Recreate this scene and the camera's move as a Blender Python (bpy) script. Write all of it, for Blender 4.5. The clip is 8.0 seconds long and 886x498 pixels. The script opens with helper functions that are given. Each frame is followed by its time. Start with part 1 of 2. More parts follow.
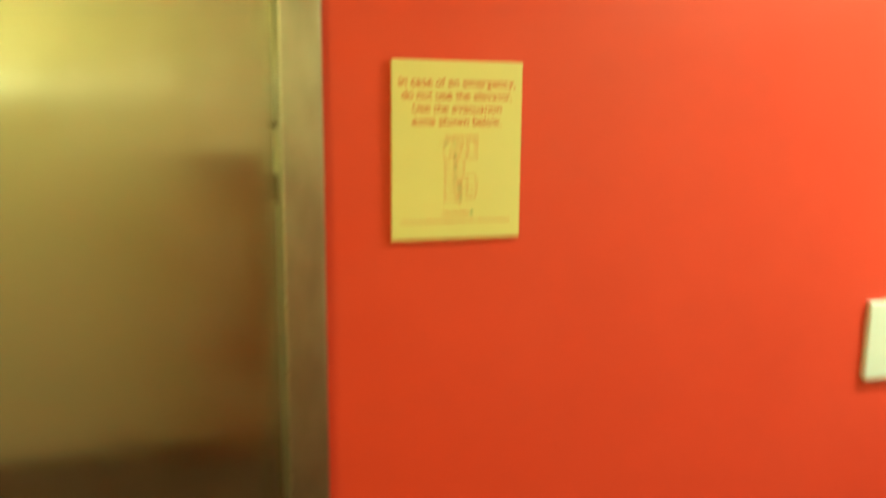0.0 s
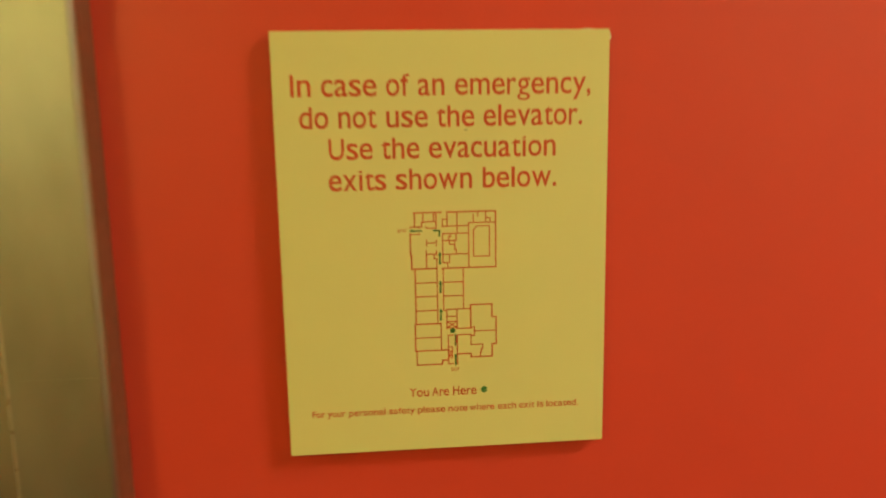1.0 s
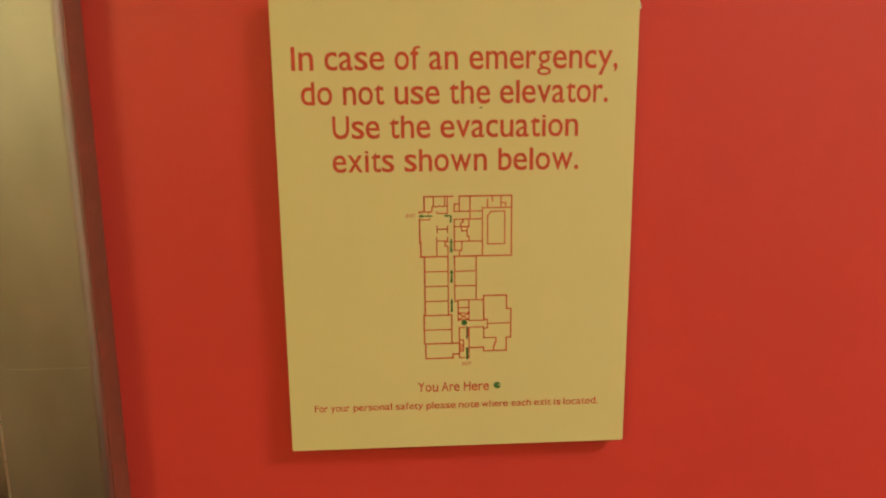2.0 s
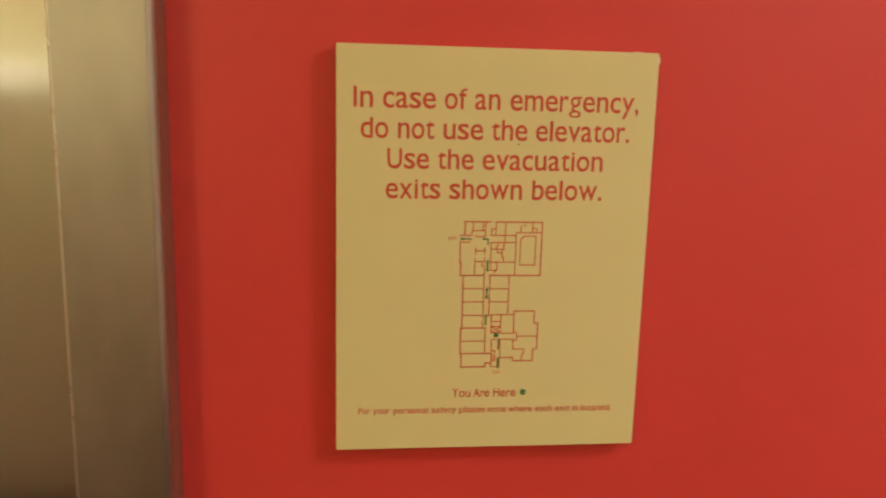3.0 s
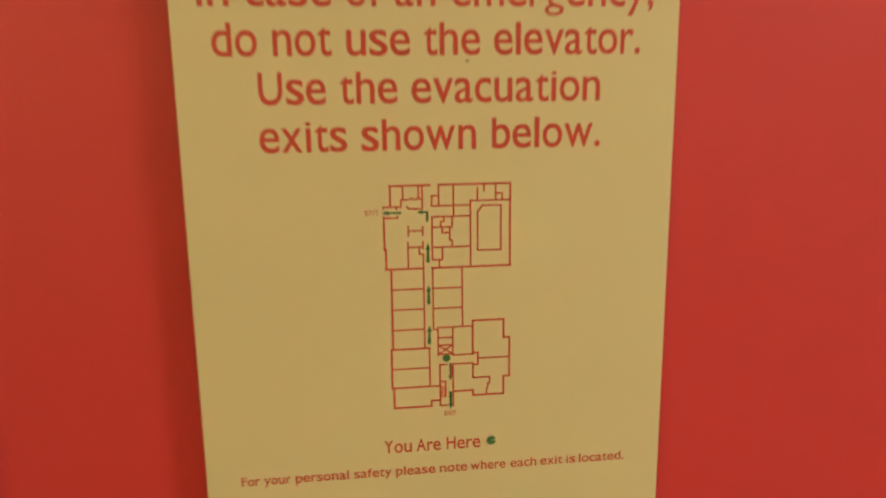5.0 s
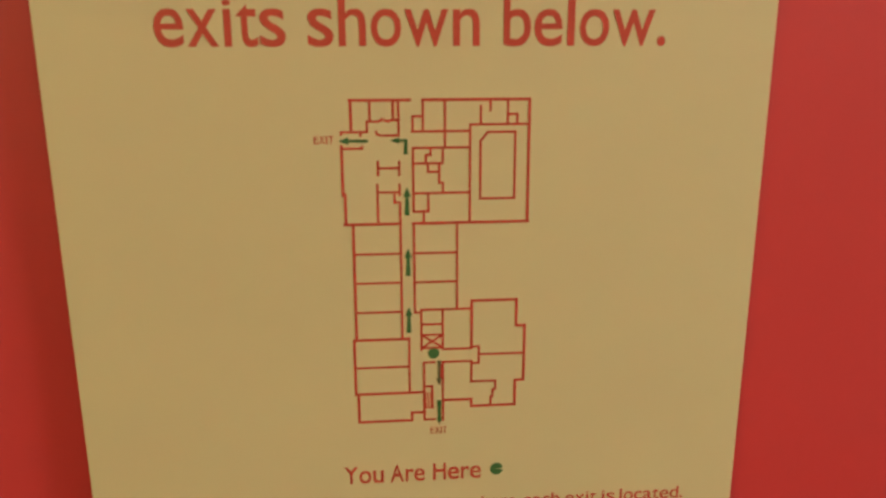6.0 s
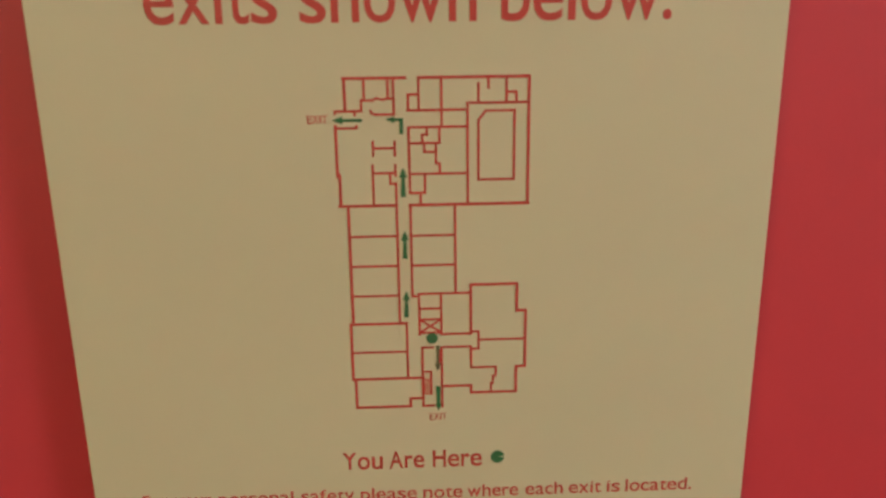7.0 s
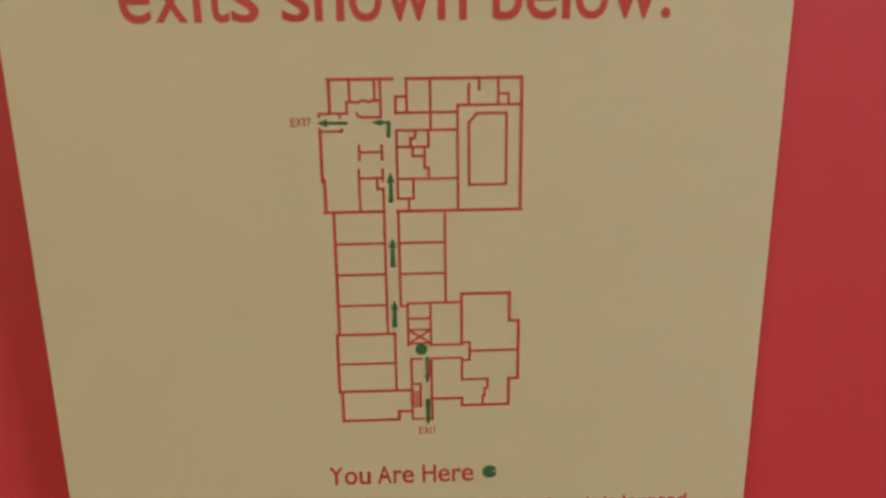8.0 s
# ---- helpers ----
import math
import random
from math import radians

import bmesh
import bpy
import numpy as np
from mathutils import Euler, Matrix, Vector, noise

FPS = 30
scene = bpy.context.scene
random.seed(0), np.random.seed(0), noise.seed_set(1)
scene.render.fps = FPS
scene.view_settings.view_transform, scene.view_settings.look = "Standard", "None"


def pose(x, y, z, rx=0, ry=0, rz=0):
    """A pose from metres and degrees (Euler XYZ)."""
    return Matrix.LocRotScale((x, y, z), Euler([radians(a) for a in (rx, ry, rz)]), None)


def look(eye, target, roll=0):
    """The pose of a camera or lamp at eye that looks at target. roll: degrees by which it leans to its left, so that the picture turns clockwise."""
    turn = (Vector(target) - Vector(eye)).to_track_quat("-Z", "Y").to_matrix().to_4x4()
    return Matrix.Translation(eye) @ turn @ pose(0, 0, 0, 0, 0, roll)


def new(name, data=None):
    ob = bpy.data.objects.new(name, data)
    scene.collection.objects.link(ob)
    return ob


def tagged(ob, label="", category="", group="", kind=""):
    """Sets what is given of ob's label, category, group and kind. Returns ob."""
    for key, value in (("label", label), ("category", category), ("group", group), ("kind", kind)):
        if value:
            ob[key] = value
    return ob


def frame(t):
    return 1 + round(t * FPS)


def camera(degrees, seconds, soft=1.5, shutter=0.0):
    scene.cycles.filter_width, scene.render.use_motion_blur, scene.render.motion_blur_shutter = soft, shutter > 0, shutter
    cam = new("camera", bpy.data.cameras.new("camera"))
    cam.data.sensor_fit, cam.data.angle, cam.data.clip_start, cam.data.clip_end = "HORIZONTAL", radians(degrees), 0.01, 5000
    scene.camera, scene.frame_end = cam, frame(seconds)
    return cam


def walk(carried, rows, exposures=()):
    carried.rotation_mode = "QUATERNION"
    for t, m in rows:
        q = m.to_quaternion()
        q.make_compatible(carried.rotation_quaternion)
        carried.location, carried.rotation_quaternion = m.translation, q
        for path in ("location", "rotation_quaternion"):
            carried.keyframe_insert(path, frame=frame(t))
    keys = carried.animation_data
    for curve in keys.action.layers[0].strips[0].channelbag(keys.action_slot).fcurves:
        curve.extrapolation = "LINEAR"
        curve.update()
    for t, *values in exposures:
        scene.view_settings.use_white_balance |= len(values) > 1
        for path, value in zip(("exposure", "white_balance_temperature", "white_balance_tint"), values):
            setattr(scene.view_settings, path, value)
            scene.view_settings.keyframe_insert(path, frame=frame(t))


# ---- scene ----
# An elevator lobby: a red-orange wall with an evacuation notice beside a brushed steel elevator entrance.
# x runs along the wall to the right, y into the wall, z up; the notice's face stands in the plane y = 0.
LENS = 59.9
cam = camera(LENS, 8.0, soft=2.05, shutter=0.4)
# a small phone lens that stays focused at arm's length
cam.data.dof.use_dof, cam.data.dof.focus_distance, cam.data.dof.aperture_fstop = True, 0.48, 24.0
PATH = [
    (0, look((-0.3950, -1.1631, 1.5458), (-0.0948, -0.2233, 1.3825), 0.45)),
    (0.1, look((-0.3119, -1.0583, 1.5645), (-0.0265, -0.1082, 1.4388), 0.55)),
    (0.2, look((-0.2675, -0.9797, 1.5674), (0.0104, -0.0242, 1.4681), -0.14)),
    (0.5, look((-0.1562, -0.7466, 1.5864), (0.0500, 0.2288, 1.5086), -0.66)),
    (0.6, look((-0.1186, -0.6606, 1.5823), (0.0578, 0.3202, 1.4983), -1.10)),
    (0.8, look((-0.0750, -0.5685, 1.5912), (0.0501, 0.4145, 1.4566), -1.00)),
    (1, look((-0.0464, -0.4983, 1.5860), (0.0408, 0.4832, 1.4161), -0.99)),
    (1.2, look((-0.0310, -0.4598, 1.5817), (0.0439, 0.5196, 1.3942), -0.56)),
    (2.3, look((-0.0398, -0.4695, 1.5993), (0.0006, 0.5085, 1.3948), -0.17)),
    (2.4, look((-0.0550, -0.4828, 1.6040), (-0.0075, 0.4953, 1.4015), 0.67)),
    (2.5, look((-0.0661, -0.4912, 1.6023), (-0.0048, 0.4874, 1.4063), 0.90)),
    (2.7, look((-0.0733, -0.5027, 1.5994), (0.0008, 0.4766, 1.4114), -0.06)),
    (3, look((-0.0916, -0.5140, 1.5991), (0.0152, 0.4641, 1.4204), 1.42)),
    (3.5, look((-0.0881, -0.5052, 1.5953), (0.0852, 0.4654, 1.4280), 1.18)),
    (4, look((-0.0800, -0.4688, 1.5893), (0.0957, 0.5021, 1.4269), 0.66)),
    (4.2, look((-0.0846, -0.4498, 1.5918), (0.0888, 0.5196, 1.4181), 0.81)),
    (4.5, look((-0.0656, -0.4150, 1.5913), (0.0971, 0.5519, 1.3949), 0.84)),
    (4.7, look((-0.0562, -0.3830, 1.5864), (0.1148, 0.5817, 1.3861), -0.19)),
    (5, look((-0.0391, -0.3341, 1.5663), (0.0818, 0.6369, 1.3599), -0.71)),
    (5.2, look((-0.0286, -0.2990, 1.5520), (0.0864, 0.6715, 1.3404), 0.02)),
    (6.3, look((-0.0099, -0.2268, 1.5343), (0.0585, 0.7385, 1.2824), -0.32)),
    (6.5, look((-0.0059, -0.2260, 1.5319), (0.0507, 0.7397, 1.2787), -0.24)),
    (7, look((-0.0016, -0.2267, 1.5341), (0.0364, 0.7380, 1.2736), -0.74)),
    (7.5, look((-0.0014, -0.2245, 1.5363), (0.0367, 0.7390, 1.2713), -0.66)),
    (8, look((0.0020, -0.2176, 1.5339), (0.0394, 0.7472, 1.2736), -0.70)),
]
EXPOSURES = [
    (0.0, 0.54, 8900, -59),
    (0.5, 0.18, 9100, -51),
    (1.0, -0.05, 9400, -42),
    (1.2, -0.09, 8900, -37),
    (2.3, -0.13, 6500, -13),
    (3.0, -0.13, 6250, -9),
    (4.0, -0.12, 6100, -8),
    (5.2, -0.18, 6100, -7),
    (6.3, -0.31, 5350, 0),
    (6.6, -0.32, 4950, 1),
    (7.0, -0.33, 4650, 3),
    (8.0, -0.34, 4550, 4),
]
walk(cam, PATH, EXPOSURES)

# ---- light: a dim interior, lit by warm lamps alone ----
world = bpy.data.worlds.new("dark_interior")
scene.world = world
world.use_nodes = True
world.node_tree.nodes["Background"].inputs["Color"].default_value = (0, 0, 0, 1)
world.node_tree.nodes["Background"].inputs["Strength"].default_value = 0.0
WARM = (1.0, 0.82, 0.38)
CREAM = (1.0, 0.87, 0.66)
PALE = (1.0, 0.90, 0.80)
SCONCE_GLOW = 3.6
BOWL_GLOW = 14.0
DOME_GLOW = 44.0
PALE_GLOW = 82.0


# ---- materials ----
class Mat:
    """A node material with short ways to add nodes and links."""

    def __init__(self, name):
        self.m = bpy.data.materials.new(name)
        self.m.use_nodes = True
        self.t = self.m.node_tree
        self.b = self.t.nodes["Principled BSDF"]

    def node(self, kind, **values):
        n = self.t.nodes.new(kind)
        for key, value in values.items():
            n.inputs[key].default_value = value
        return n

    def link(self, a, b):
        self.t.links.new(a, b)

    def coords(self, scale=(1, 1, 1)):
        c = self.t.nodes.new("ShaderNodeTexCoord")
        m = self.t.nodes.new("ShaderNodeMapping")
        m.inputs["Scale"].default_value = scale
        self.link(c.outputs["Object"], m.inputs["Vector"])
        return m.outputs["Vector"]

    def noise(self, size, detail=3.0, stretch=(1, 1, 1), rough=0.5):
        n = self.node("ShaderNodeTexNoise", Scale=1.0 / size, Detail=detail, Roughness=rough)
        self.link(self.coords(stretch), n.inputs["Vector"])
        return n.outputs["Fac"]

    def span(self, fac, low, high, a=0.3, b=0.7):
        r = self.node("ShaderNodeMapRange")
        for key, value in (("From Min", a), ("From Max", b), ("To Min", low), ("To Max", high)):
            r.inputs[key].default_value = value
        self.link(fac, r.inputs["Value"])
        return r.outputs["Result"]

    def blend(self, fac, one, two):
        r = self.t.nodes.new("ShaderNodeValToRGB")
        r.color_ramp.elements[0].color, r.color_ramp.elements[1].color = (*one, 1), (*two, 1)
        r.color_ramp.elements[0].position, r.color_ramp.elements[1].position = 0.3, 0.7
        self.link(fac, r.inputs["Fac"])
        return r.outputs["Color"]

    def bump(self, height, depth, strength=1.0):
        n = self.node("ShaderNodeBump", Distance=depth, Strength=strength)
        self.link(height, n.inputs["Height"])
        self.link(n.outputs["Normal"], self.b.inputs["Normal"])


def painted(name, one, two, rough=0.5, stipple=0.0004, grain=0.004):
    """Rolled wall paint: slight tone drift, fine roller stipple."""
    m = Mat(name)
    m.link(m.blend(m.noise(0.35, 4), one, two), m.b.inputs["Base Color"])
    m.link(m.span(m.noise(0.05, 3), rough - 0.06, rough + 0.06), m.b.inputs["Roughness"])
    m.bump(m.noise(grain, 3), stipple)
    return m.m


def steel(name, one, two, rough, stretch, aniso=0.85, scuff=(0.12, 1.0), streak=0.0):
    """Brushed stainless steel; the grain runs along the axis with the small stretch."""
    m = Mat(name)
    m.b.inputs["Metallic"].default_value = 0.96
    fine = m.noise(0.0012, 2, stretch)
    wide = m.noise(scuff[0], 5, (1, 1, scuff[1]))
    m.link(m.blend(wide, one, two), m.b.inputs["Base Color"])
    mix = m.node("ShaderNodeMath")
    mix.operation = "ADD"
    m.link(m.span(fine, -0.012, 0.012), mix.inputs[0])
    m.link(m.span(wide, rough - 0.03, rough + 0.04), mix.inputs[1])
    m.link(mix.outputs[0], m.b.inputs["Roughness"])
    m.b.inputs["Anisotropic"].default_value = aniso
    if streak:
        m.bump(fine, streak)
    across = m.t.nodes.new("ShaderNodeCombineXYZ")
    across.inputs["X"].default_value = 1.0
    m.link(across.outputs["Vector"], m.b.inputs["Tangent"])
    return m.m


def plain(name, colour, rough=0.5, metal=0.0, drift=0.06, size=0.02, bump=0.0):
    m = Mat(name)
    darker = tuple(c * (1 - drift) for c in colour)
    m.link(m.blend(m.noise(size, 4), darker, colour), m.b.inputs["Base Color"])
    m.link(m.span(m.noise(size * 0.4, 3), rough - 0.05, rough + 0.05), m.b.inputs["Roughness"])
    m.b.inputs["Metallic"].default_value = metal
    if bump:
        m.bump(m.noise(size * 0.3, 3), bump)
    return m.m


def glowing(name, colour, strength):
    m = Mat(name)
    m.b.inputs["Base Color"].default_value = (0.8, 0.75, 0.65, 1)
    m.b.inputs["Emission Color"].default_value = (*colour, 1)
    m.b.inputs["Emission Strength"].default_value = strength
    return m.m


ORANGE = painted("orange_paint", (0.66, 0.050, 0.050), (0.71, 0.056, 0.056), 0.42, 0.0001, 0.0035)
BEIGE = painted("beige_paint", (0.78, 0.70, 0.55), (0.83, 0.75, 0.60), 0.6)
CEILING_WHITE = painted("ceiling_paint", (0.72, 0.70, 0.64), (0.78, 0.76, 0.70), 0.8)
STEEL_DOOR = steel("brushed_door_steel", (0.465, 0.445, 0.425), (0.515, 0.495, 0.475), 0.165, (1, 1, 0.01), 1.0, streak=0.00003)
STEEL_FRAME = steel("brushed_frame_steel", (0.42, 0.41, 0.39), (0.51, 0.495, 0.475), 0.33, (1, 1, 0.01), 0.6, (0.035, 0.45), 0.00001)
# brighter steel that paints the highlight along the jamb's inner edge
HIGHLIGHT_STEEL = plain("highlight_bright_steel", (0.74, 0.71, 0.66), 0.30, 1.0, drift=0.03)
# jamb return: shade and the red wall's reflection put into a browner steel
SHADED_STEEL = plain("shaded_return_steel", (0.40, 0.30, 0.22), 0.38, 0.85)
SLOT_METAL = plain("dull_slot_metal", (0.13, 0.085, 0.055), 0.5, 0.4)
DARK_GAP = plain("dark_rubber", (0.02, 0.018, 0.015), 0.7)
WHITE_PLASTIC = plain("white_plastic", (0.80, 0.84, 0.97), 0.35, drift=0.02)
PAPER = plain("cream_laminated_board", (0.80, 0.69, 0.37), 0.40, drift=0.03, size=0.09, bump=0.00003)
BOARD_EDGE = plain("white_board_core", (0.80, 0.76, 0.66), 0.7)
SCUFF = plain("dark_scuff", (0.22, 0.16, 0.09), 0.7)
RED_INK = plain("red_print", (0.66, 0.085, 0.046), 0.5, drift=0.12, size=0.004)
PLAN_INK = plain("plan_print", (0.67, 0.080, 0.044), 0.5, drift=0.12, size=0.004)
GREEN_INK = plain("green_print", (0.075, 0.200, 0.058), 0.5, drift=0.12, size=0.004)
FADED_GREEN_INK = plain("faded_green_print", (0.21, 0.20, 0.085), 0.5, drift=0.2, size=0.002)
GREY_ENAMEL = plain("pale_grey_enamel", (0.62, 0.60, 0.54), 0.4)
SHADE_GLASS = glowing("glowing_frosted_glass", CREAM, SCONCE_GLOW)
BOWL_LAMP = glowing("glowing_bowl_lamp", CREAM, BOWL_GLOW)
DOME_GLASS = glowing("glowing_dome_glass", WARM, DOME_GLOW)
PALE_DOME_GLASS = glowing("glowing_pale_dome_glass", PALE, PALE_GLOW)
BRASS = plain("satin_brass", (0.60, 0.42, 0.18), 0.35, 1.0)
WHITE_TRIM = plain("white_trim_enamel", (0.78, 0.76, 0.70), 0.45)


def carpet_material():
    m = Mat("brown_carpet")
    m.link(m.blend(m.noise(0.006, 4), (0.045, 0.011, 0.008), (0.085, 0.024, 0.017)), m.b.inputs["Base Color"])
    m.b.inputs["Roughness"].default_value = 0.95
    m.bump(m.noise(0.004, 3), 0.003)
    return m.m


CARPET = carpet_material()


def wood_material():
    m = Mat("reddish_brown_wood")
    m.link(m.blend(m.noise(0.02, 5, (1, 1, 0.08)), (0.27, 0.052, 0.020), (0.38, 0.080, 0.030)), m.b.inputs["Base Color"])
    m.b.inputs["Roughness"].default_value = 0.4
    return m.m


BROWN_WOOD = wood_material()


# ---- mesh helpers ----
def box(bm, x0, x1, y0, y1, z0, z1, bevel=0.0, segments=2):
    """Adds a box, its edges rounded by bevel."""
    made = bmesh.ops.create_cube(bm, size=1.0)["verts"]
    for v in made:
        v.co = Vector(((x0 + x1) / 2 + v.co.x * (x1 - x0), (y0 + y1) / 2 + v.co.y * (y1 - y0), (z0 + z1) / 2 + v.co.z * (z1 - z0)))
    if bevel:
        edges = list({e for v in made for e in v.link_edges})
        bmesh.ops.bevel(bm, geom=edges, offset=bevel, segments=segments, affect="EDGES", profile=0.5)
    return bm


def prism(bm, outline, low, high, axis="z"):
    """Extrudes an outline in the plane across axis from low to high."""
    def place(a, b, h):
        return (a, b, h) if axis == "z" else (a, h, b)
    bottom = [bm.verts.new(place(a, b, low)) for a, b in outline]
    top = [bm.verts.new(place(a, b, high)) for a, b in outline]
    bm.faces.new(bottom)
    bm.faces.new(list(reversed(top)))
    for i in range(len(outline)):
        j = (i + 1) % len(outline)
        bm.faces.new((bottom[i], top[i], top[j], bottom[j]))
    return bm


def part(name, bm, material, parent=None, label="", smooth=False):
    """Links a bmesh as one mesh object, under parent if one is given."""
    bmesh.ops.recalc_face_normals(bm, faces=bm.faces)
    mesh = bpy.data.meshes.new(name)
    bm.to_mesh(mesh)
    bm.free()
    mesh.materials.append(material)
    if smooth:
        mesh.shade_smooth()
        mesh.set_sharp_from_angle(angle=radians(35))
    ob = new(name, mesh)
    if parent:
        ob.parent = parent
    if label:
        tagged(ob, label)
    return ob


def thing(name, label, category, group="", kind=""):
    """An empty at the world's origin that carries a thing's parts."""
    ob = new(name)
    ob.empty_display_size = 0.05
    return tagged(ob, label, category, group, kind)


# ---- the place: walls, floor, ceiling ----
WALL = 0.008          # face of the orange wall
BACK = -2.39          # face of the opposite wall
LEFT, RIGHT = -2.5, 3.2
HIGH = 2.55
DOOR_L, DOOR_R, DOOR_TOP = -1.362, -0.262, 2.14   # rough opening in the orange wall

bm = bmesh.new()
box(bm, DOOR_R, RIGHT, WALL, WALL + 0.16, 0, HIGH)
box(bm, LEFT, DOOR_L, WALL, WALL + 0.16, 0, HIGH)
box(bm, DOOR_L, DOOR_R, WALL, WALL + 0.16, DOOR_TOP, HIGH)
tagged(part("wall_north", bm, ORANGE), "red-orange painted wall with an elevator opening", "wall", kind="structure")

bm = bmesh.new()
box(bm, LEFT, RIGHT, BACK - 0.12, BACK, 0, HIGH)
tagged(part("wall_south", bm, BEIGE), "plain beige painted lobby wall", "wall", kind="structure")
for name, x0, x1 in (("wall_west", LEFT - 0.12, LEFT), ("wall_east", RIGHT, RIGHT + 0.12)):
    bm = bmesh.new()
    box(bm, x0, x1, BACK - 0.12, WALL + 0.16, 0, HIGH)
    tagged(part(name, bm, BEIGE), "plain beige painted end wall of the lobby", "wall", kind="structure")
bm = bmesh.new()
box(bm, LEFT - 0.12, RIGHT + 0.12, BACK - 0.12, WALL + 0.4, -0.1, 0)
tagged(part("floor", bm, CARPET), "dark red-brown carpeted lobby floor", "floor", kind="structure")
bm = bmesh.new()
box(bm, LEFT - 0.12, RIGHT + 0.12, BACK - 0.12, WALL + 0.4, HIGH, HIGH + 0.1)
tagged(part("ceiling", bm, CEILING_WHITE), "off-white painted lobby ceiling", "ceiling", kind="structure")
bm = bmesh.new()
box(bm, DOOR_L - 0.2, DOOR_R + 0.2, WALL + 0.161, WALL + 0.2, 0, HIGH)
tagged(part("shaft_wall", bm, DARK_GAP), "dark wall of the elevator shaft behind the doors", "wall", kind="structure")

# ---- elevator entrance ----
FRONT = -0.022        # front of the steel frame
INNER, OUTER = -0.277, -0.216
SEAM = 1.428
entrance = thing("elevator_frame", "brushed stainless steel elevator door frame with rounded edges", "door frame", kind="structure")


def jamb_outline(flip):
    """Cross-section of a jamb in plan, with rounded front edges."""
    r, q = 0.0045, 0.0025
    pts = [(INNER, 0.135)]
    for k in range(9):
        a = math.pi / 2 * k / 8
        pts.append((INNER + q - q * math.cos(a), FRONT + q - q * math.sin(a)))
    pts += [(INNER + q + 0.0006, FRONT), (OUTER - r - 0.0006, FRONT)]
    for k in range(11):
        a = math.pi / 2 * k / 10
        pts.append((OUTER - r + r * math.sin(a), FRONT + r - r * math.cos(a)))
    pts += [(OUTER, WALL - 0.0005), (DOOR_R - 0.0005, WALL - 0.0005), (DOOR_R - 0.0005, 0.135)]
    if flip:
        mid = DOOR_L + DOOR_R
        pts = [(mid - x, y) for x, y in reversed(pts)]
    return pts


for flip in (False, True):
    part("jamb", prism(bmesh.new(), jamb_outline(flip), 0.0, DOOR_TOP - 0.02), STEEL_FRAME, entrance, smooth=True)
    # added bead of brighter steel draws the rounded edge's highlight
    bead = INNER + 0.0010 if not flip else DOOR_L + DOOR_R - INNER - 0.0010
    ring = [(bead + 0.0012 * math.cos(math.pi * k / 9), FRONT + 0.0010 + 0.0012 * math.sin(math.pi * k / 9)) for k in range(18)]
    part("highlight_bead", prism(bmesh.new(), ring, 0.002, DOOR_TOP - 0.022), HIGHLIGHT_STEEL, entrance, "bead of brighter steel as the highlight on the jamb's edge", True)
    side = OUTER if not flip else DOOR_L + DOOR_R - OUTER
    # thin strip over the return, its shade painted in as darker steel
    part("return_shade", box(bmesh.new(), side - 0.0005, side + 0.0005, FRONT + 0.0046, WALL - 0.0006, 0.002, DOOR_TOP - 0.022), SHADED_STEEL, entrance, "thin strip with painted shade on the jamb's return beside the wall")
    bm = bmesh.new()
    x0, x1 = (INNER + 0.007, OUTER - 0.004) if not flip else (DOOR_L + DOOR_R - OUTER + 0.004, DOOR_L + DOOR_R - INNER - 0.007)
    box(bm, x0, x1, FRONT - 0.0002, FRONT + 0.01, SEAM - 0.0012, SEAM + 0.0012)
    part("seam_strip", bm, STEEL_FRAME, entrance, "faint joint line across the jamb")
bm = bmesh.new()
box(bm, DOOR_L + DOOR_R - OUTER, OUTER, FRONT, WALL - 0.0005, DOOR_TOP - 0.0195, DOOR_TOP + 0.045, 0.004)
box(bm, DOOR_L + DOOR_R - OUTER + 0.08, OUTER - 0.08, WALL, 0.135, DOOR_TOP - 0.0195, DOOR_TOP - 0.0005)
part("head_jamb", bm, STEEL_FRAME, entrance)
bm = bmesh.new()
box(bm, DOOR_L, DOOR_R, WALL, 0.155, 0.0005, 0.012, 0.002)
part("sill", bm, STEEL_FRAME, entrance, "steel door sill")

# small bright keeper on the frame's return, with a dark slot above and below
keeper = part("keeper_plate", box(bmesh.new(), -0.2795, -0.2771, 0.004, 0.086, 1.464, 1.532, 0.0006), GREY_ENAMEL, entrance, "small pale grey plate on the return of the jamb")
part("slot", box(bmesh.new(), -0.2777, -0.2771, 0.050, 0.086, 1.534, 1.546), SLOT_METAL, keeper, "dark slot")
part("slot", box(bmesh.new(), -0.2777, -0.2771, 0.046, 0.086, 1.416, 1.462), SLOT_METAL, keeper, "dark slot")

elevator = thing("elevator_door", "closed brushed stainless steel elevator door with blurred reflections", "elevator door", kind="structure")
MEET = -0.80
for x0, x1 in ((DOOR_L + 0.01, MEET - 0.0015), (MEET + 0.0015, DOOR_R - 0.01)):
    part("door_panel", box(bmesh.new(), x0, x1, 0.092, 0.130, 0.016, DOOR_TOP - 0.022, 0.0015), STEEL_DOOR, elevator)

# ---- evacuation notice ----
W, H = 0.2159, 0.2794
CZ = 1.5
sign = thing("evacuation_notice", "cream evacuation notice board with red print on the orange wall", "sign")


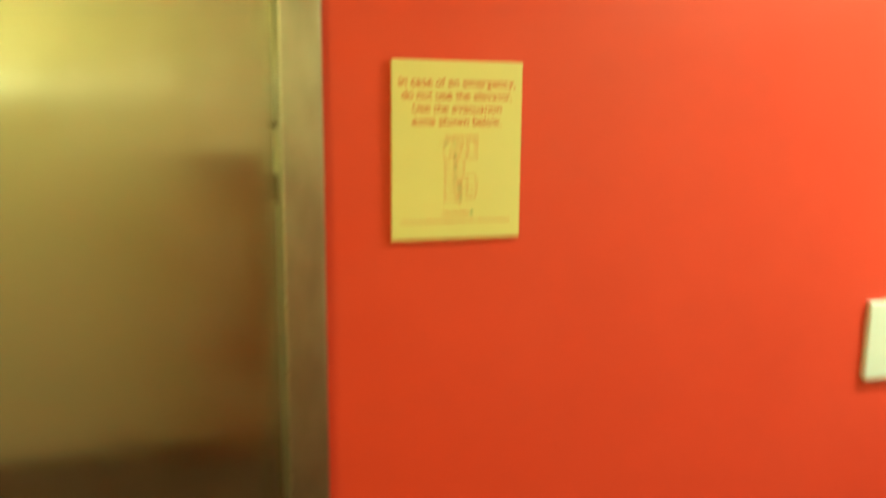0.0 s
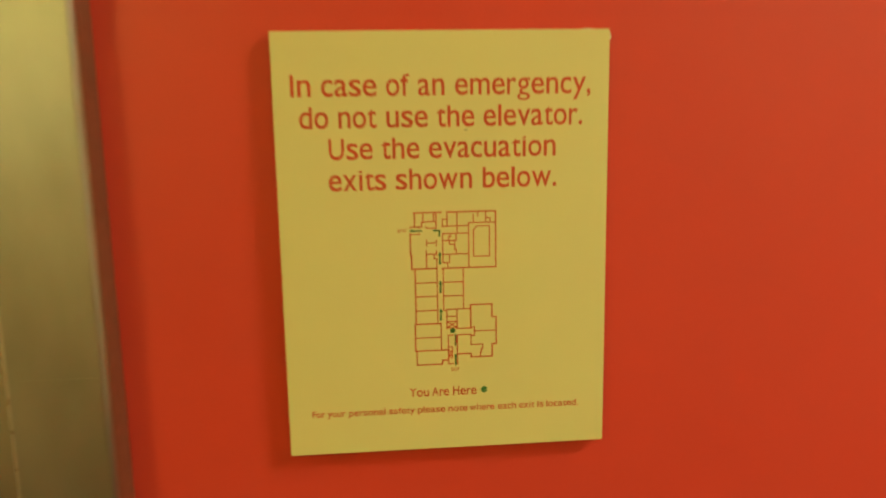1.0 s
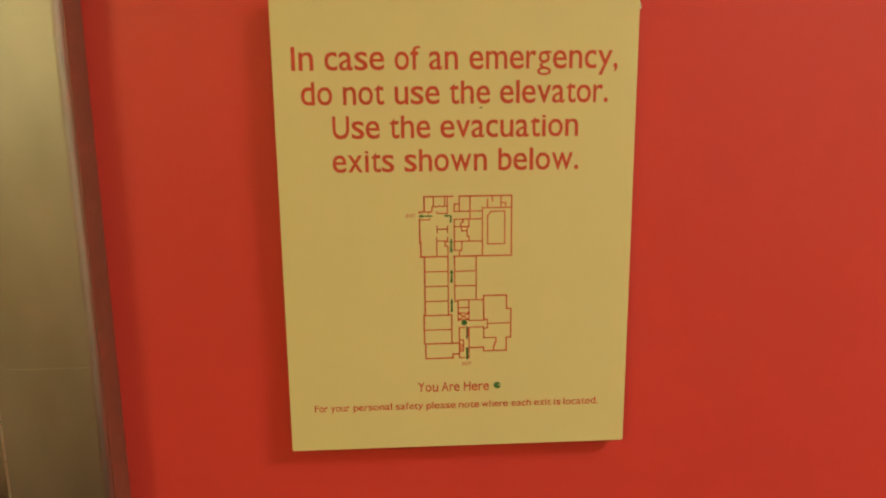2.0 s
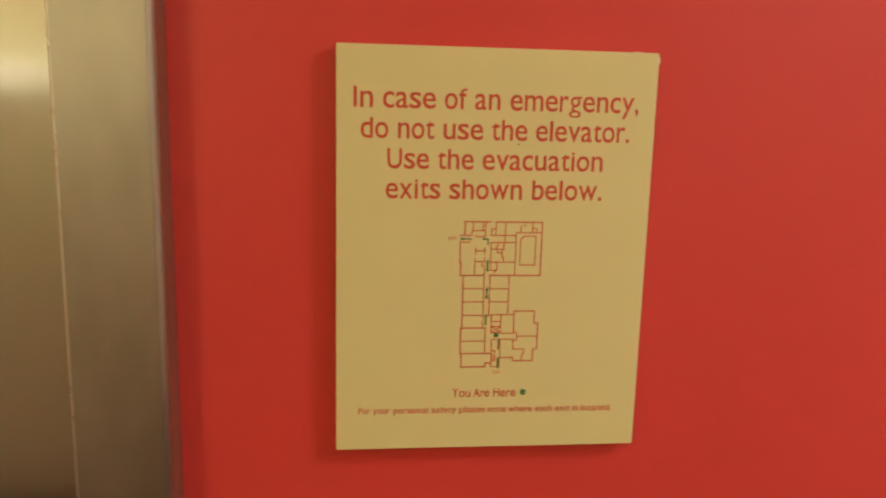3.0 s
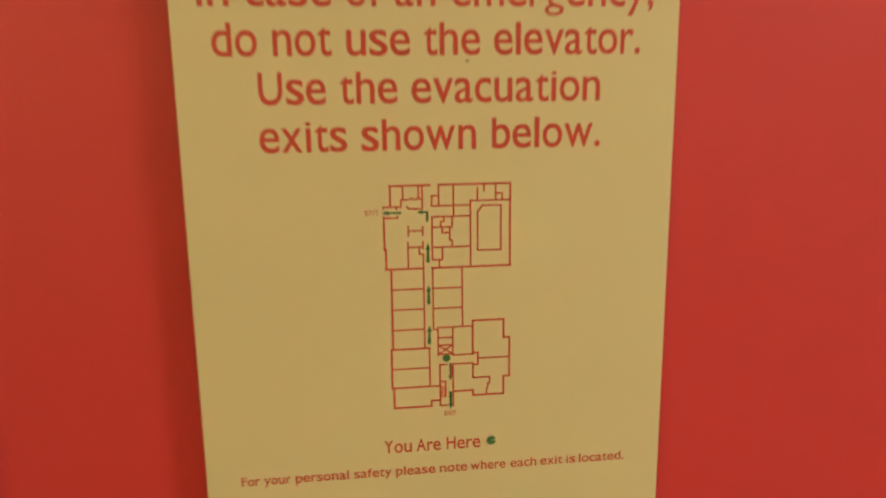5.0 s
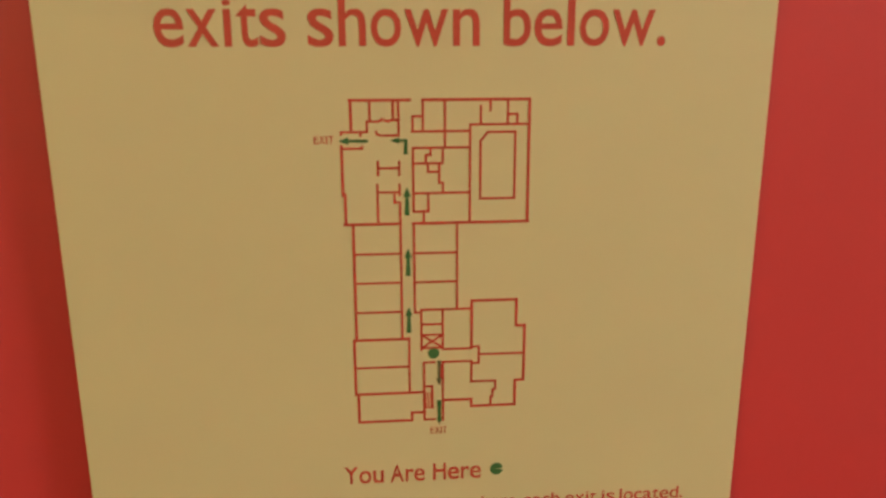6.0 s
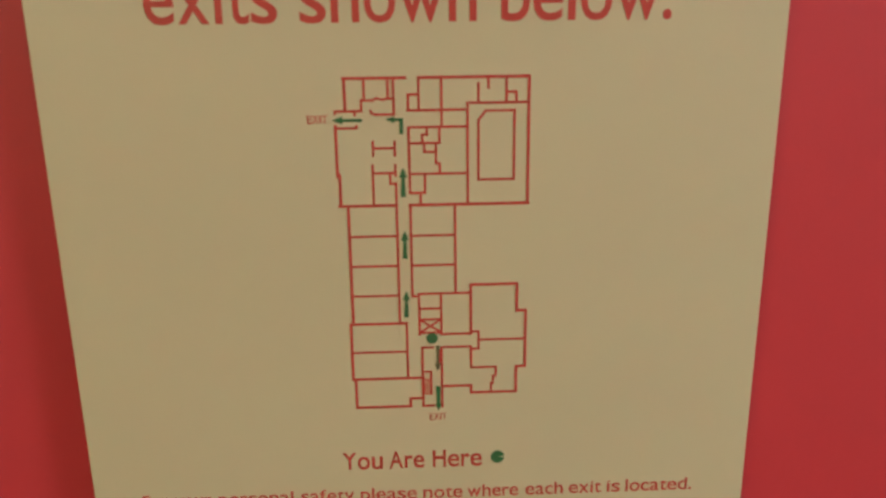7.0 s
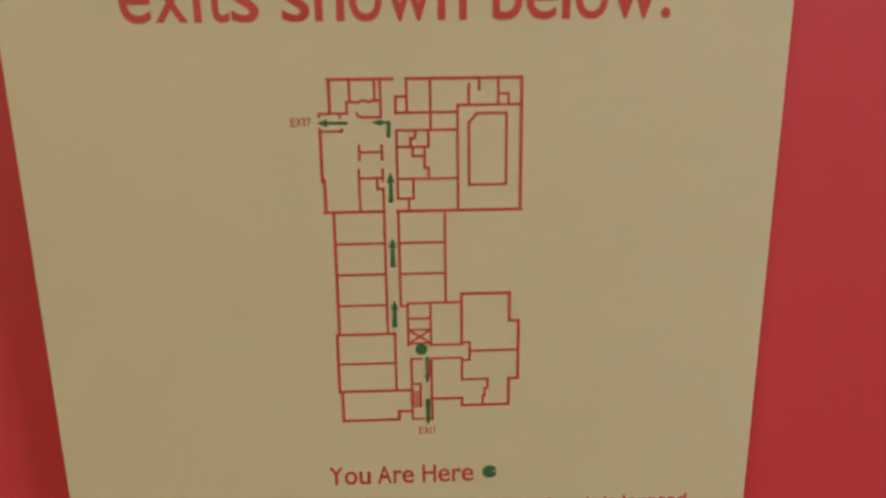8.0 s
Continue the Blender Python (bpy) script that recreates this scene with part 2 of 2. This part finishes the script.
def board():
    """A thin board with barely rounded corners and softened edges."""
    bm = bmesh.new()
    r, pts = 0.0012, []
    for cx, cz, start in ((W / 2 - r, H / 2 - r, 0), (-W / 2 + r, H / 2 - r, 90), (-W / 2 + r, -H / 2 + r, 180), (W / 2 - r, -H / 2 + r, 270)):
        for k in range(4):
            a = radians(start + 30 * k)
            pts.append((cx + r * math.cos(a), CZ + cz + r * math.sin(a)))
    prism(bm, pts, 0.0, 0.0045, axis="y")
    rim = [e for e in bm.edges if all(abs(v.co.y) < 1e-6 for v in e.verts)]
    bmesh.ops.bevel(bm, geom=rim, offset=0.0004, segments=2, affect="EDGES", profile=0.5)
    return bm


panel = part("board", board(), PAPER, sign)
for px in (-0.075, 0.075):
    for pz in (-0.105, 0.105):
        part("mounting_pad", box(bmesh.new(), px - 0.012, px + 0.012, 0.0044, WALL - 0.0002, CZ + pz - 0.012, CZ + pz + 0.012), BOARD_EDGE, sign, "foam pad that holds the board off the wall")


def flake(points, lift=0.0006):
    """A thin torn sliver of the board's facing."""
    bm = bmesh.new()
    prism(bm, [(x / 1000, CZ + z / 1000) for x, z in points], -lift, 0.0016, axis="y")
    return bm


part("torn_flake", flake([(89, 139.6), (91, 140.05), (93, 140.2), (96, 139.9), (97, 139.6)], 0.0002), BOARD_EDGE, panel, "torn white sliver along the board's edge")
part("torn_flake", flake([(107.9, 137.5), (108.35, 136.4), (108.4, 135.2), (109.0, 134.2), (108.4, 133.3), (107.9, 132.9)], 0.0002), BOARD_EDGE, panel, "torn white sliver along the board's edge")

part("scuff_mark", flake([(12.8, 77.0), (13.6, 76.6), (14.6, 76.9), (15.2, 77.5), (14.0, 77.4)], 0.0001), SCUFF, panel, "tiny dark scuff")
part("scuff_mark", flake([(7.2, 83.0), (7.7, 82.7), (8.1, 83.1), (7.6, 83.5)], 0.0001), SCUFF, panel, "tiny dark scuff")
INK = -0.00012        # printed matter lies this far before the board's face


# ink widths of the notice's narrow lettering for capitals 13 mm high
INK_WIDTH = dict(I=2.0, U=9.4, Y=9.4, A=10.0, H=9.0, F=7.0, E=7.0, X=9.0, T=8.6, a=7.5, b=7.7, c=6.8, d=7.7, e=8.0, f=5.6, g=8.0, h=7.5, i=2.3,
                 l=2.1, m=12.1, n=7.5, o=8.4, p=7.7, r=5.8, s=7.1, t=5.6, u=7.5, v=8.2, w=12.2, x=8.4, y=8.4)
glyphs = {}


def glyph(letter, weight):
    """Vertices and faces of one letter of the built-in font."""
    if (letter, weight) not in glyphs:
        curve = bpy.data.curves.new("letter", "FONT")
        curve.body, curve.offset, curve.resolution_u = letter, weight, 4
        ob = new("letter", curve)
        mesh = bpy.data.meshes.new_from_object(ob.evaluated_get(bpy.context.evaluated_depsgraph_get()))
        glyphs[letter, weight] = ([tuple(v.co) for v in mesh.vertices], [tuple(f.vertices) for f in mesh.polygons])
        bpy.data.objects.remove(ob)
        bpy.data.curves.remove(curve)
        bpy.data.meshes.remove(mesh)
    return glyphs[letter, weight]


def letter_height(y, cap, lower):
    """The built-in font's heights, drawn out to the notice's tall small letters."""
    if y < 0:
        return y * cap * 1.3
    return cap * (y / 0.449 * lower if y < 0.449 else lower + (y - 0.449) / 0.233 * (1.015 - lower))


def lettering(name, base, cap, words, material, parent, weight=0.0065, lower=0.775):
    """A printed line: words as (text, left, right) in millimetres from the board's middle, capitals cap high, on the line base."""
    for text, left, right in words:
        verts, faces = [], []
        widths = [INK_WIDTH.get(c, 2.4) for c in text]
        # upright stems side by side stand farther apart than round sides
        gaps = [0.85 + 0.5 * (c in "IUHMNdhijlmnu") + 0.5 * (d in "IUHFEbhiklmnpru") - 0.35 * (c in "rtfvy") for c, d in zip(text, text[1:])] + [0]
        x, k = left, (right - left) / (sum(widths) + sum(gaps))
        for c, w, gap in zip(text, widths, gaps):
            vs, fs = glyph(c, min(weight, 0.0) if c == "g" else weight)
            low, high = min(v[0] for v in vs), max(v[0] for v in vs)
            start = len(verts)
            for v in vs:
                u = (v[0] - low) / (high - low)
                verts.append(((x + u * w * k) / 1000, INK, CZ + (base + letter_height(v[1], cap, lower)) / 1000))
            faces += [[start + i for i in f] for f in fs]
            x += (w + gap) * k
        mesh = bpy.data.meshes.new(name)
        mesh.from_pydata(verts, [], faces)
        mesh.materials.append(material)
        new(name, mesh).parent = parent


lettering("heading_word", 99.5, 13.1, [("In", -96.6, -83.9), ("case", -77.4, -42.6), ("of", -36.6, -21.6), ("an", -16.4, 0.6), ("emergency,", 7.3, 95.7)], RED_INK, sign)
lettering("heading_word", 79.6, 13.1, [("do", -91.9, -73.6), ("not", -67.3, -43.2), ("use", -37.0, -10.4), ("the", -4.6, 19.6), ("elevator.", 25.5, 90.5)], RED_INK, sign)
lettering("heading_word", 59.7, 13.0, [("Use", -74.2, -46.3), ("the", -40.5, -16.2), ("evacuation", -10.2, 73.0)], RED_INK, sign)
lettering("heading_word", 39.7, 13.0, [("exits", -75.0, -38.2), ("shown", -32.1, 17.7), ("below.", 24.7, 73.6)], RED_INK, sign)
lettering("caption_word", -101.6, 6.0, [("You", -26.4, -13.4), ("Are", -11.2, 0.3), ("Here", 3.1, 19.3)], RED_INK, sign, 0.010, 0.74)
lettering("caption_word", -113.2, 4.35, [("For", -92.4, -84.1), ("your", -82.1, -70.3), ("personal", -67.8, -43.3), ("safety", -40.8, -23.2), ("please", -21.1, -2.4),
                                        ("note", -0.3, 12.9), ("where", 14.5, 31.5), ("each", 33.9, 46.6), ("exit", 48.6, 59.5), ("is", 61.5, 66.0), ("located.", 67.8, 90.3)], RED_INK, sign, 0.008, 0.74)
lettering("exit_word", 11.5, 2.3, [("EXIT", -31.7, -25.7)], RED_INK, sign, 0.0)
lettering("exit_word", -84.5, 2.3, [("EXIT", 2.3, 7.9)], RED_INK, sign, 0.0)

# the printed floor plan, in millimetres from the board's middle
THIN, THICK = 0.70, 0.86
plan_bm = bmesh.new()


def flat(bm, outline, lift=INK):
    """A flat printed shape just before the board's face."""
    bm.faces.new([bm.verts.new((x / 1000, lift, CZ + z / 1000)) for x, z in outline])


plan_lifts = [0]


def plan_line(width, *points):
    """A printed line of that width through the points, its ends square and its corners filled."""
    for (x0, z0), (x1, z1) in zip(points, points[1:]):
        long = math.hypot(x1 - x0, z1 - z0)
        ux, uz = (x1 - x0) / long * width / 2, (z1 - z0) / long * width / 2
        plan_lifts[0] += 1
        lift = INK - 0.0000004 * plan_lifts[0]
        flat(plan_bm, [(x0 - ux - uz, z0 - uz + ux), (x0 - ux + uz, z0 - uz - ux), (x1 + ux + uz, z1 + uz - ux), (x1 + ux - uz, z1 + uz + ux)], lift)


plan_line(THICK, (-20.9, 24.2), (-3.1, 24.2))
plan_line(THICK, (-20.6, 24.2), (-20.6, 15.1))
plan_line(THIN, (-23.6, 14.2), (-23.6, 14.9), (-15.9, 14.9), (-15.9, 18.0), (-12.6, 17.9), (-11.4, 18.5), (-9.6, 18.0), (-8.2, 18.5), (-6.4, 18.2))
plan_line(THIN, (-17.9, 14.9), (-17.9, 13.8))
plan_line(THIN, (-15.0, 24.2), (-15.0, 18.3))
plan_line(THIN, (-8.1, 24.2), (-8.1, 18.3))
plan_line(THIN, (-6.5, 24.2), (-6.5, 13.8))
plan_line(THIN, (-13.2, 14.9), (-12.9, 14.2), (-11.7, 13.8), (-6.5, 13.8))
plan_line(THIN, (-17.5, 10.6), (-17.5, 10.0), (-23.6, 10.0))
plan_line(THICK, (-23.6, 10.6), (-23.6, -4.2))
plan_line(THICK, (-23.6, -3.8), (-23.0, -3.8), (-23.0, -13.2))
plan_line(THIN, (-12.9, 5.9), (-12.9, 1.9))
plan_line(THIN, (-12.9, 4.0), (-6.5, 4.0))
plan_line(THIN, (-6.5, 5.9), (-6.5, 1.9))
plan_line(THIN, (-13.2, -1.1), (-13.2, -13.2))
plan_line(THIN, (-13.2, -3.4), (-6.5, -3.4))
plan_line(THIN, (-6.5, -1.1), (-6.5, -4.2))
plan_line(THIN, (-8.1, -3.4), (-8.1, -6.6), (-6.4, -6.6))
plan_line(THIN, (-6.4, -6.6), (-6.4, -50.9))
plan_line(THICK, (-23.4, -13.2), (-6.4, -13.2))
plan_line(THICK, (-20.9, -13.2), (-20.9, -50.9))
plan_line(THIN, (-20.6, -22.7), (-6.5, -22.7))
plan_line(THIN, (-20.9, -32.1), (-6.5, -32.1))
plan_line(THIN, (-20.9, -41.7), (-6.5, -41.7))
plan_line(THICK, (-21.7, -50.9), (-4.3, -50.9))
plan_line(THICK, (-21.7, -50.9), (-21.7, -69.5))
plan_line(THIN, (-4.3, -50.9), (-4.3, -69.5))
plan_line(THIN, (-21.7, -60.4), (-4.3, -60.4))
plan_line(THICK, (-21.7, -69.5), (0.4, -69.5))
plan_line(THICK, (-20.9, -69.5), (-20.9, -79.3), (-3.7, -79.3), (-3.7, -76.6), (0.4, -76.6))
plan_line(THICK, (0.8, 24.2), (33.0, 24.2), (33.0, -13.2))
plan_line(THIN, (0.8, 24.2), (0.8, 14.9))
plan_line(THIN, (0.8, 19.4), (-2.3, 19.4), (-2.3, 14.9))
plan_line(THIN, (-2.5, 14.9), (15.0, 14.9))
plan_line(THIN, (7.4, 24.2), (7.4, 10.0))
plan_line(THIN, (-2.3, 10.0), (15.0, 10.0))
plan_line(THIN, (15.0, 16.8), (15.0, -13.2))
plan_line(THIN, (15.0, 16.8), (33.0, 16.8))
plan_line(THIN, (18.2, 22.3), (18.2, 16.8))
plan_line(THIN, (21.1, 24.2), (21.1, 21.0))
plan_line(THIN, (26.4, 24.2), (26.4, 16.8))
plan_line(THIN, (26.4, 19.8), (29.3, 19.8), (29.3, 16.8))
plan_line(THIN, (18.2, -5.8), (18.2, 11.8), (20.4, 14.5), (28.8, 14.5), (28.8, -5.8), (18.2, -5.8))
plan_line(THIN, (-2.3, 10.0), (-2.3, -9.5))
plan_line(THIN, (-2.3, 5.3), (6.7, 5.3), (6.7, 10.0))
plan_line(THIN, (3.0, 10.0), (3.0, 7.8), (1.6, 7.8), (1.6, 5.3))
plan_line(THIN, (2.2, 5.3), (2.2, 2.7), (5.6, 2.7))
plan_line(THIN, (5.6, 5.3), (5.6, -0.7), (6.7, -0.7), (6.7, -3.8))
plan_line(THIN, (-2.3, -3.8), (15.0, -3.8))
plan_line(THIN, (2.2, -3.8), (2.2, -9.5), (-2.3, -9.5))
plan_line(THIN, (0.8, -9.5), (0.8, -13.2))
plan_line(THICK, (-2.5, -13.2), (33.2, -13.2))
plan_line(THIN, (-2.3, -13.2), (-2.3, -42.1), (-0.3, -42.1))
plan_line(THIN, (11.1, -13.2), (11.1, -41.3))
plan_line(THIN, (-2.5, -22.7), (11.1, -22.7))
plan_line(THIN, (-2.3, -32.1), (11.1, -32.1))
plan_line(THIN, (-0.3, -41.3), (15.8, -41.3))
plan_line(THIN, (-0.3, -41.3), (-0.3, -54.8))
plan_line(THIN, (6.5, -41.3), (6.5, -54.8), (15.8, -54.8))
plan_line(THIN, (-0.3, -46.2), (6.5, -46.2))
plan_line(THIN, (-0.3, -49.8), (6.5, -49.8))
plan_line(THIN, (-0.3, -54.2), (6.5, -54.2))
plan_line(THIN, (-0.3, -49.8), (6.5, -54.2))
plan_line(THIN, (-0.3, -54.2), (6.5, -49.8))
plan_line(THICK, (15.8, -54.8), (15.8, -38.7), (30.2, -38.7), (30.2, -47.5), (33.0, -47.5), (33.0, -66.4), (30.2, -66.4), (30.2, -75.1), (15.8, -75.1), (15.8, -72.6), (6.5, -72.6))
plan_line(THIN, (15.8, -54.2), (18.2, -54.2), (18.2, -60.0), (15.8, -60.0))
plan_line(THIN, (18.2, -57.0), (33.0, -57.0))
plan_line(THIN, (15.8, -59.2), (15.8, -66.4), (23.7, -66.4), (23.7, -69.5), (22.8, -69.5))
plan_line(THIN, (22.8, -69.5), (22.8, -72.0), (22.2, -72.0), (22.2, -75.1))
plan_line(THIN, (6.5, -59.2), (15.8, -59.2))
plan_line(THIN, (6.5, -59.2), (6.5, -79.7))
plan_line(THIN, (3.7, -59.2), (0.4, -59.2), (0.4, -79.3), (3.7, -79.3))
plan_line(THIN, (0.4, -67.5), (3.0, -67.5), (3.0, -75.1))
# stair treads and the filled wedge beside the way out
plan_line(0.8, (6.05, -60.2), (6.1, -64.6))
plan_line(0.7, (5.4, -63.6), (6.2, -64.6))
for k in range(8):
    plan_line(0.34, (0.6, -69.9 - 0.72 * k), (2.9, -70.2 - 0.72 * k))
plan_line(0.5, (0.6, -69.6), (0.6, -75.3))
floor_plan = part("floor_plan", plan_bm, PLAN_INK, sign, "printed red outline plan of the storey")


def arrow(tip, tail, half_head, head, half_neck, half_tail):
    """A printed arrow that widens towards its tail."""
    bm = bmesh.new()
    (tx, tz), (ex, ez) = tip, tail
    long = math.hypot(ex - tx, ez - tz)
    ux, uz = (ex - tx) / long, (ez - tz) / long

    def at(along, side):
        return (tx + ux * along - uz * side, tz + uz * along + ux * side)
    flat(bm, [at(0, 0), at(head, half_head), at(head, -half_head)], INK - 0.00009)
    flat(bm, [at(head - 0.01, half_neck), at(long, half_tail), at(long, -half_tail), at(head - 0.01, -half_neck)], INK - 0.00009)
    return bm


for tip, tail in (((-4.27, -1.8), (-4.32, -10.6)), ((-4.2, -21.1), (-4.29, -29.9)), ((-4.2, -40.2), (-4.31, -48.8))):
    part("route_arrow", arrow(tip, tail, 1.15, 3.0, 0.45, 0.75), GREEN_INK, floor_plan, "dark green route arrow")
part("route_arrow", arrow((-24.4, 12.35), (-15.8, 12.25), 1.15, 2.9, 0.38, 0.45), GREEN_INK, floor_plan, "dark green route arrow")
bm = arrow((-9.05, 12.3), (-3.9, 12.3), 0.95, 2.7, 0.36, 0.38)
flat(bm, [(-4.85, 12.7), (-3.85, 12.7), (-3.95, 8.1), (-5.0, 8.1)], INK - 0.000092)
part("route_arrow", bm, GREEN_INK, floor_plan, "dark green bent route arrow")
part("route_arrow", arrow((5.2, -67.3), (5.3, -58.6), 0.95, 2.6, 0.35, 0.6), FADED_GREEN_INK, floor_plan, "faded grey-green route arrow")
part("route_arrow", arrow((5.25, -81.2), (5.24, -72.6), 1.0, 2.5, 0.5, 0.7), GREEN_INK, floor_plan, "dark green route arrow")


def dot(cx, cz, r, notch=0.0):
    """A printed disc, with a slit to its right where notch is given."""
    bm = bmesh.new()
    turn = [radians(9 + 342 * k / 35) for k in range(36)] if notch else [2 * math.pi * k / 36 for k in range(36)]
    pts = [(cx + r * math.cos(a), cz + r * math.sin(a)) for a in turn]
    if notch:
        pts.append((cx - notch, cz))
    centre = bm.verts.new((cx / 1000, INK - 0.0001, CZ + cz / 1000))
    ring = [bm.verts.new((x / 1000, INK - 0.0001, CZ + z / 1000)) for x, z in (pts[:-1] if notch else pts)]
    for k in range(len(ring) - (1 if notch else 0)):
        bm.faces.new((centre, ring[k], ring[(k + 1) % len(ring)]))
    return bm


part("position_dot", dot(3.52, -56.1, 1.8), GREEN_INK, floor_plan, "round dark green dot")
part("position_dot", dot(24.5, -98.5, 2.2, 0.6), GREEN_INK, sign, "round dark green dot with a slit")

# ---- call plate on the wall ----
plate = thing("wall_plate", "white plastic wall plate on the orange wall", "wall plate")
part("plate", box(bmesh.new(), 0.868, 0.983, -0.006, WALL, 1.037, 1.198, 0.004, 3), WHITE_PLASTIC, plate)

# ---- added chest by the opposite wall: stand-in for a person's reddish blur in steel ----
def standin_chest(x0, x1, depth, high):
    """A stand-in chest on a recessed plinth with two leaves, a top and knobs."""
    chest = thing("standin_chest", "added reddish-brown wooden chest, stand-in for a person's reflection, against the beige lobby wall", "chest")
    back, front = BACK + 0.004, BACK + depth
    part("plinth", box(bmesh.new(), x0 + 0.03, x1 - 0.03, back, front - 0.04, 0.0, 0.07), BROWN_WOOD, chest)
    part("carcass", box(bmesh.new(), x0, x1, back, front - 0.022, 0.0705, high - 0.0305, 0.002), BROWN_WOOD, chest)
    part("chest_top", box(bmesh.new(), x0 - 0.015, x1 + 0.015, back, front + 0.012, high - 0.03, high, 0.005, 3), BROWN_WOOD, chest)
    mid = (x0 + x1) / 2
    for a, b, knob_x in ((x0 + 0.004, mid - 0.0015, mid - 0.04), (mid + 0.0015, x1 - 0.004, mid + 0.04)):
        leaf = part("chest_door", box(bmesh.new(), a, b, front - 0.0215, front, 0.08, high - 0.036, 0.003), BROWN_WOOD, chest)
        bm = bmesh.new()
        bmesh.ops.create_uvsphere(bm, u_segments=16, v_segments=10, radius=0.014)
        bmesh.ops.translate(bm, verts=bm.verts, vec=(knob_x, front + 0.016, high * 0.62))
        box(bm, knob_x - 0.005, knob_x + 0.005, front + 0.0005, front + 0.008, high * 0.62 - 0.005, high * 0.62 + 0.005)
        part("knob", bm, BRASS, leaf, "small satin brass knob", True)
    return chest


standin_chest(-0.36, 0.50, 0.36, 1.40)

# ---- lamps ----
def sconce(x, z):
    """A half-bowl uplight on the opposite wall."""
    lamp = thing("wall_sconce", "frosted glass half-bowl wall sconce glowing warmly", "wall lamp", "wall sconces")
    part("backplate", box(bmesh.new(), x - 0.05, x + 0.05, BACK, BACK + 0.015, z - 0.07, z + 0.05, 0.005), BRASS, lamp)
    bm = bmesh.new()
    n, rings = 24, []
    for r, dz in ((0.02, -0.07), (0.07, -0.055), (0.105, -0.03), (0.125, 0.0), (0.135, 0.035)):
        rings.append([bm.verts.new((x + r * 1.9 * math.cos(math.pi * k / n), BACK + 0.0155 + r * 1.5 * math.sin(math.pi * k / n), z + dz)) for k in range(n + 1)])
    for low, high in zip(rings, rings[1:]):
        for k in range(n):
            bm.faces.new((low[k], low[k + 1], high[k + 1], high[k]))
    bm.faces.new(rings[0])
    part("bowl", bm, SHADE_GLASS, lamp, "glowing frosted glass bowl", True)
    bm = bmesh.new()
    prism(bm, [(x + 0.19 * math.cos(math.pi * k / n), BACK + 0.085 + 0.10 * math.sin(math.pi * k / n)) for k in range(n + 1)], z + 0.002, z + 0.008)
    part("lamp_disc", bm, BOWL_LAMP, lamp, "bright lamp inside the bowl")
    return lamp


sconce(-1.62, 1.70)
sconce(1.50, 1.70)


def ceiling_lamp(x, y, glass, r=0.22):
    """A flush glass dome in a white ring under the ceiling."""
    lamp = thing("ceiling_light", "round glass dome ceiling light in a white ring", "ceiling light", "ceiling lights")
    n = 36

    def ring(bm, radius, z):
        return [bm.verts.new((x + radius * math.cos(2 * math.pi * k / n), y + radius * math.sin(2 * math.pi * k / n), z)) for k in range(n)]

    def skin(bm, rings):
        for a, b in zip(rings, rings[1:]):
            for k in range(n):
                bm.faces.new((a[k], a[(k + 1) % n], b[(k + 1) % n], b[k]))
    bm = bmesh.new()
    skin(bm, [ring(bm, rad, HIGH - dz) for rad, dz in ((r + 0.002, 0.0005), (r + 0.002, 0.02), (r + 0.012, 0.022), (r + 0.02, 0.015), (r + 0.022, 0.0005))])
    part("trim_ring", bm, WHITE_TRIM, lamp, smooth=True)
    bm = bmesh.new()
    rows = [ring(bm, r * math.cos(radians(a)), HIGH - 0.012 - 0.06 * math.sin(radians(a))) for a in (0, 15, 30, 45, 60, 75, 86)]
    skin(bm, rows)
    bm.faces.new(rows[-1])
    bm.faces.new(rows[0])
    part("dome", bm, glass, lamp, "glowing glass dome", True)
    return lamp


ceiling_lamp(-1.30, -1.72, DOME_GLASS)
ceiling_lamp(1.45, -0.70, PALE_DOME_GLASS)
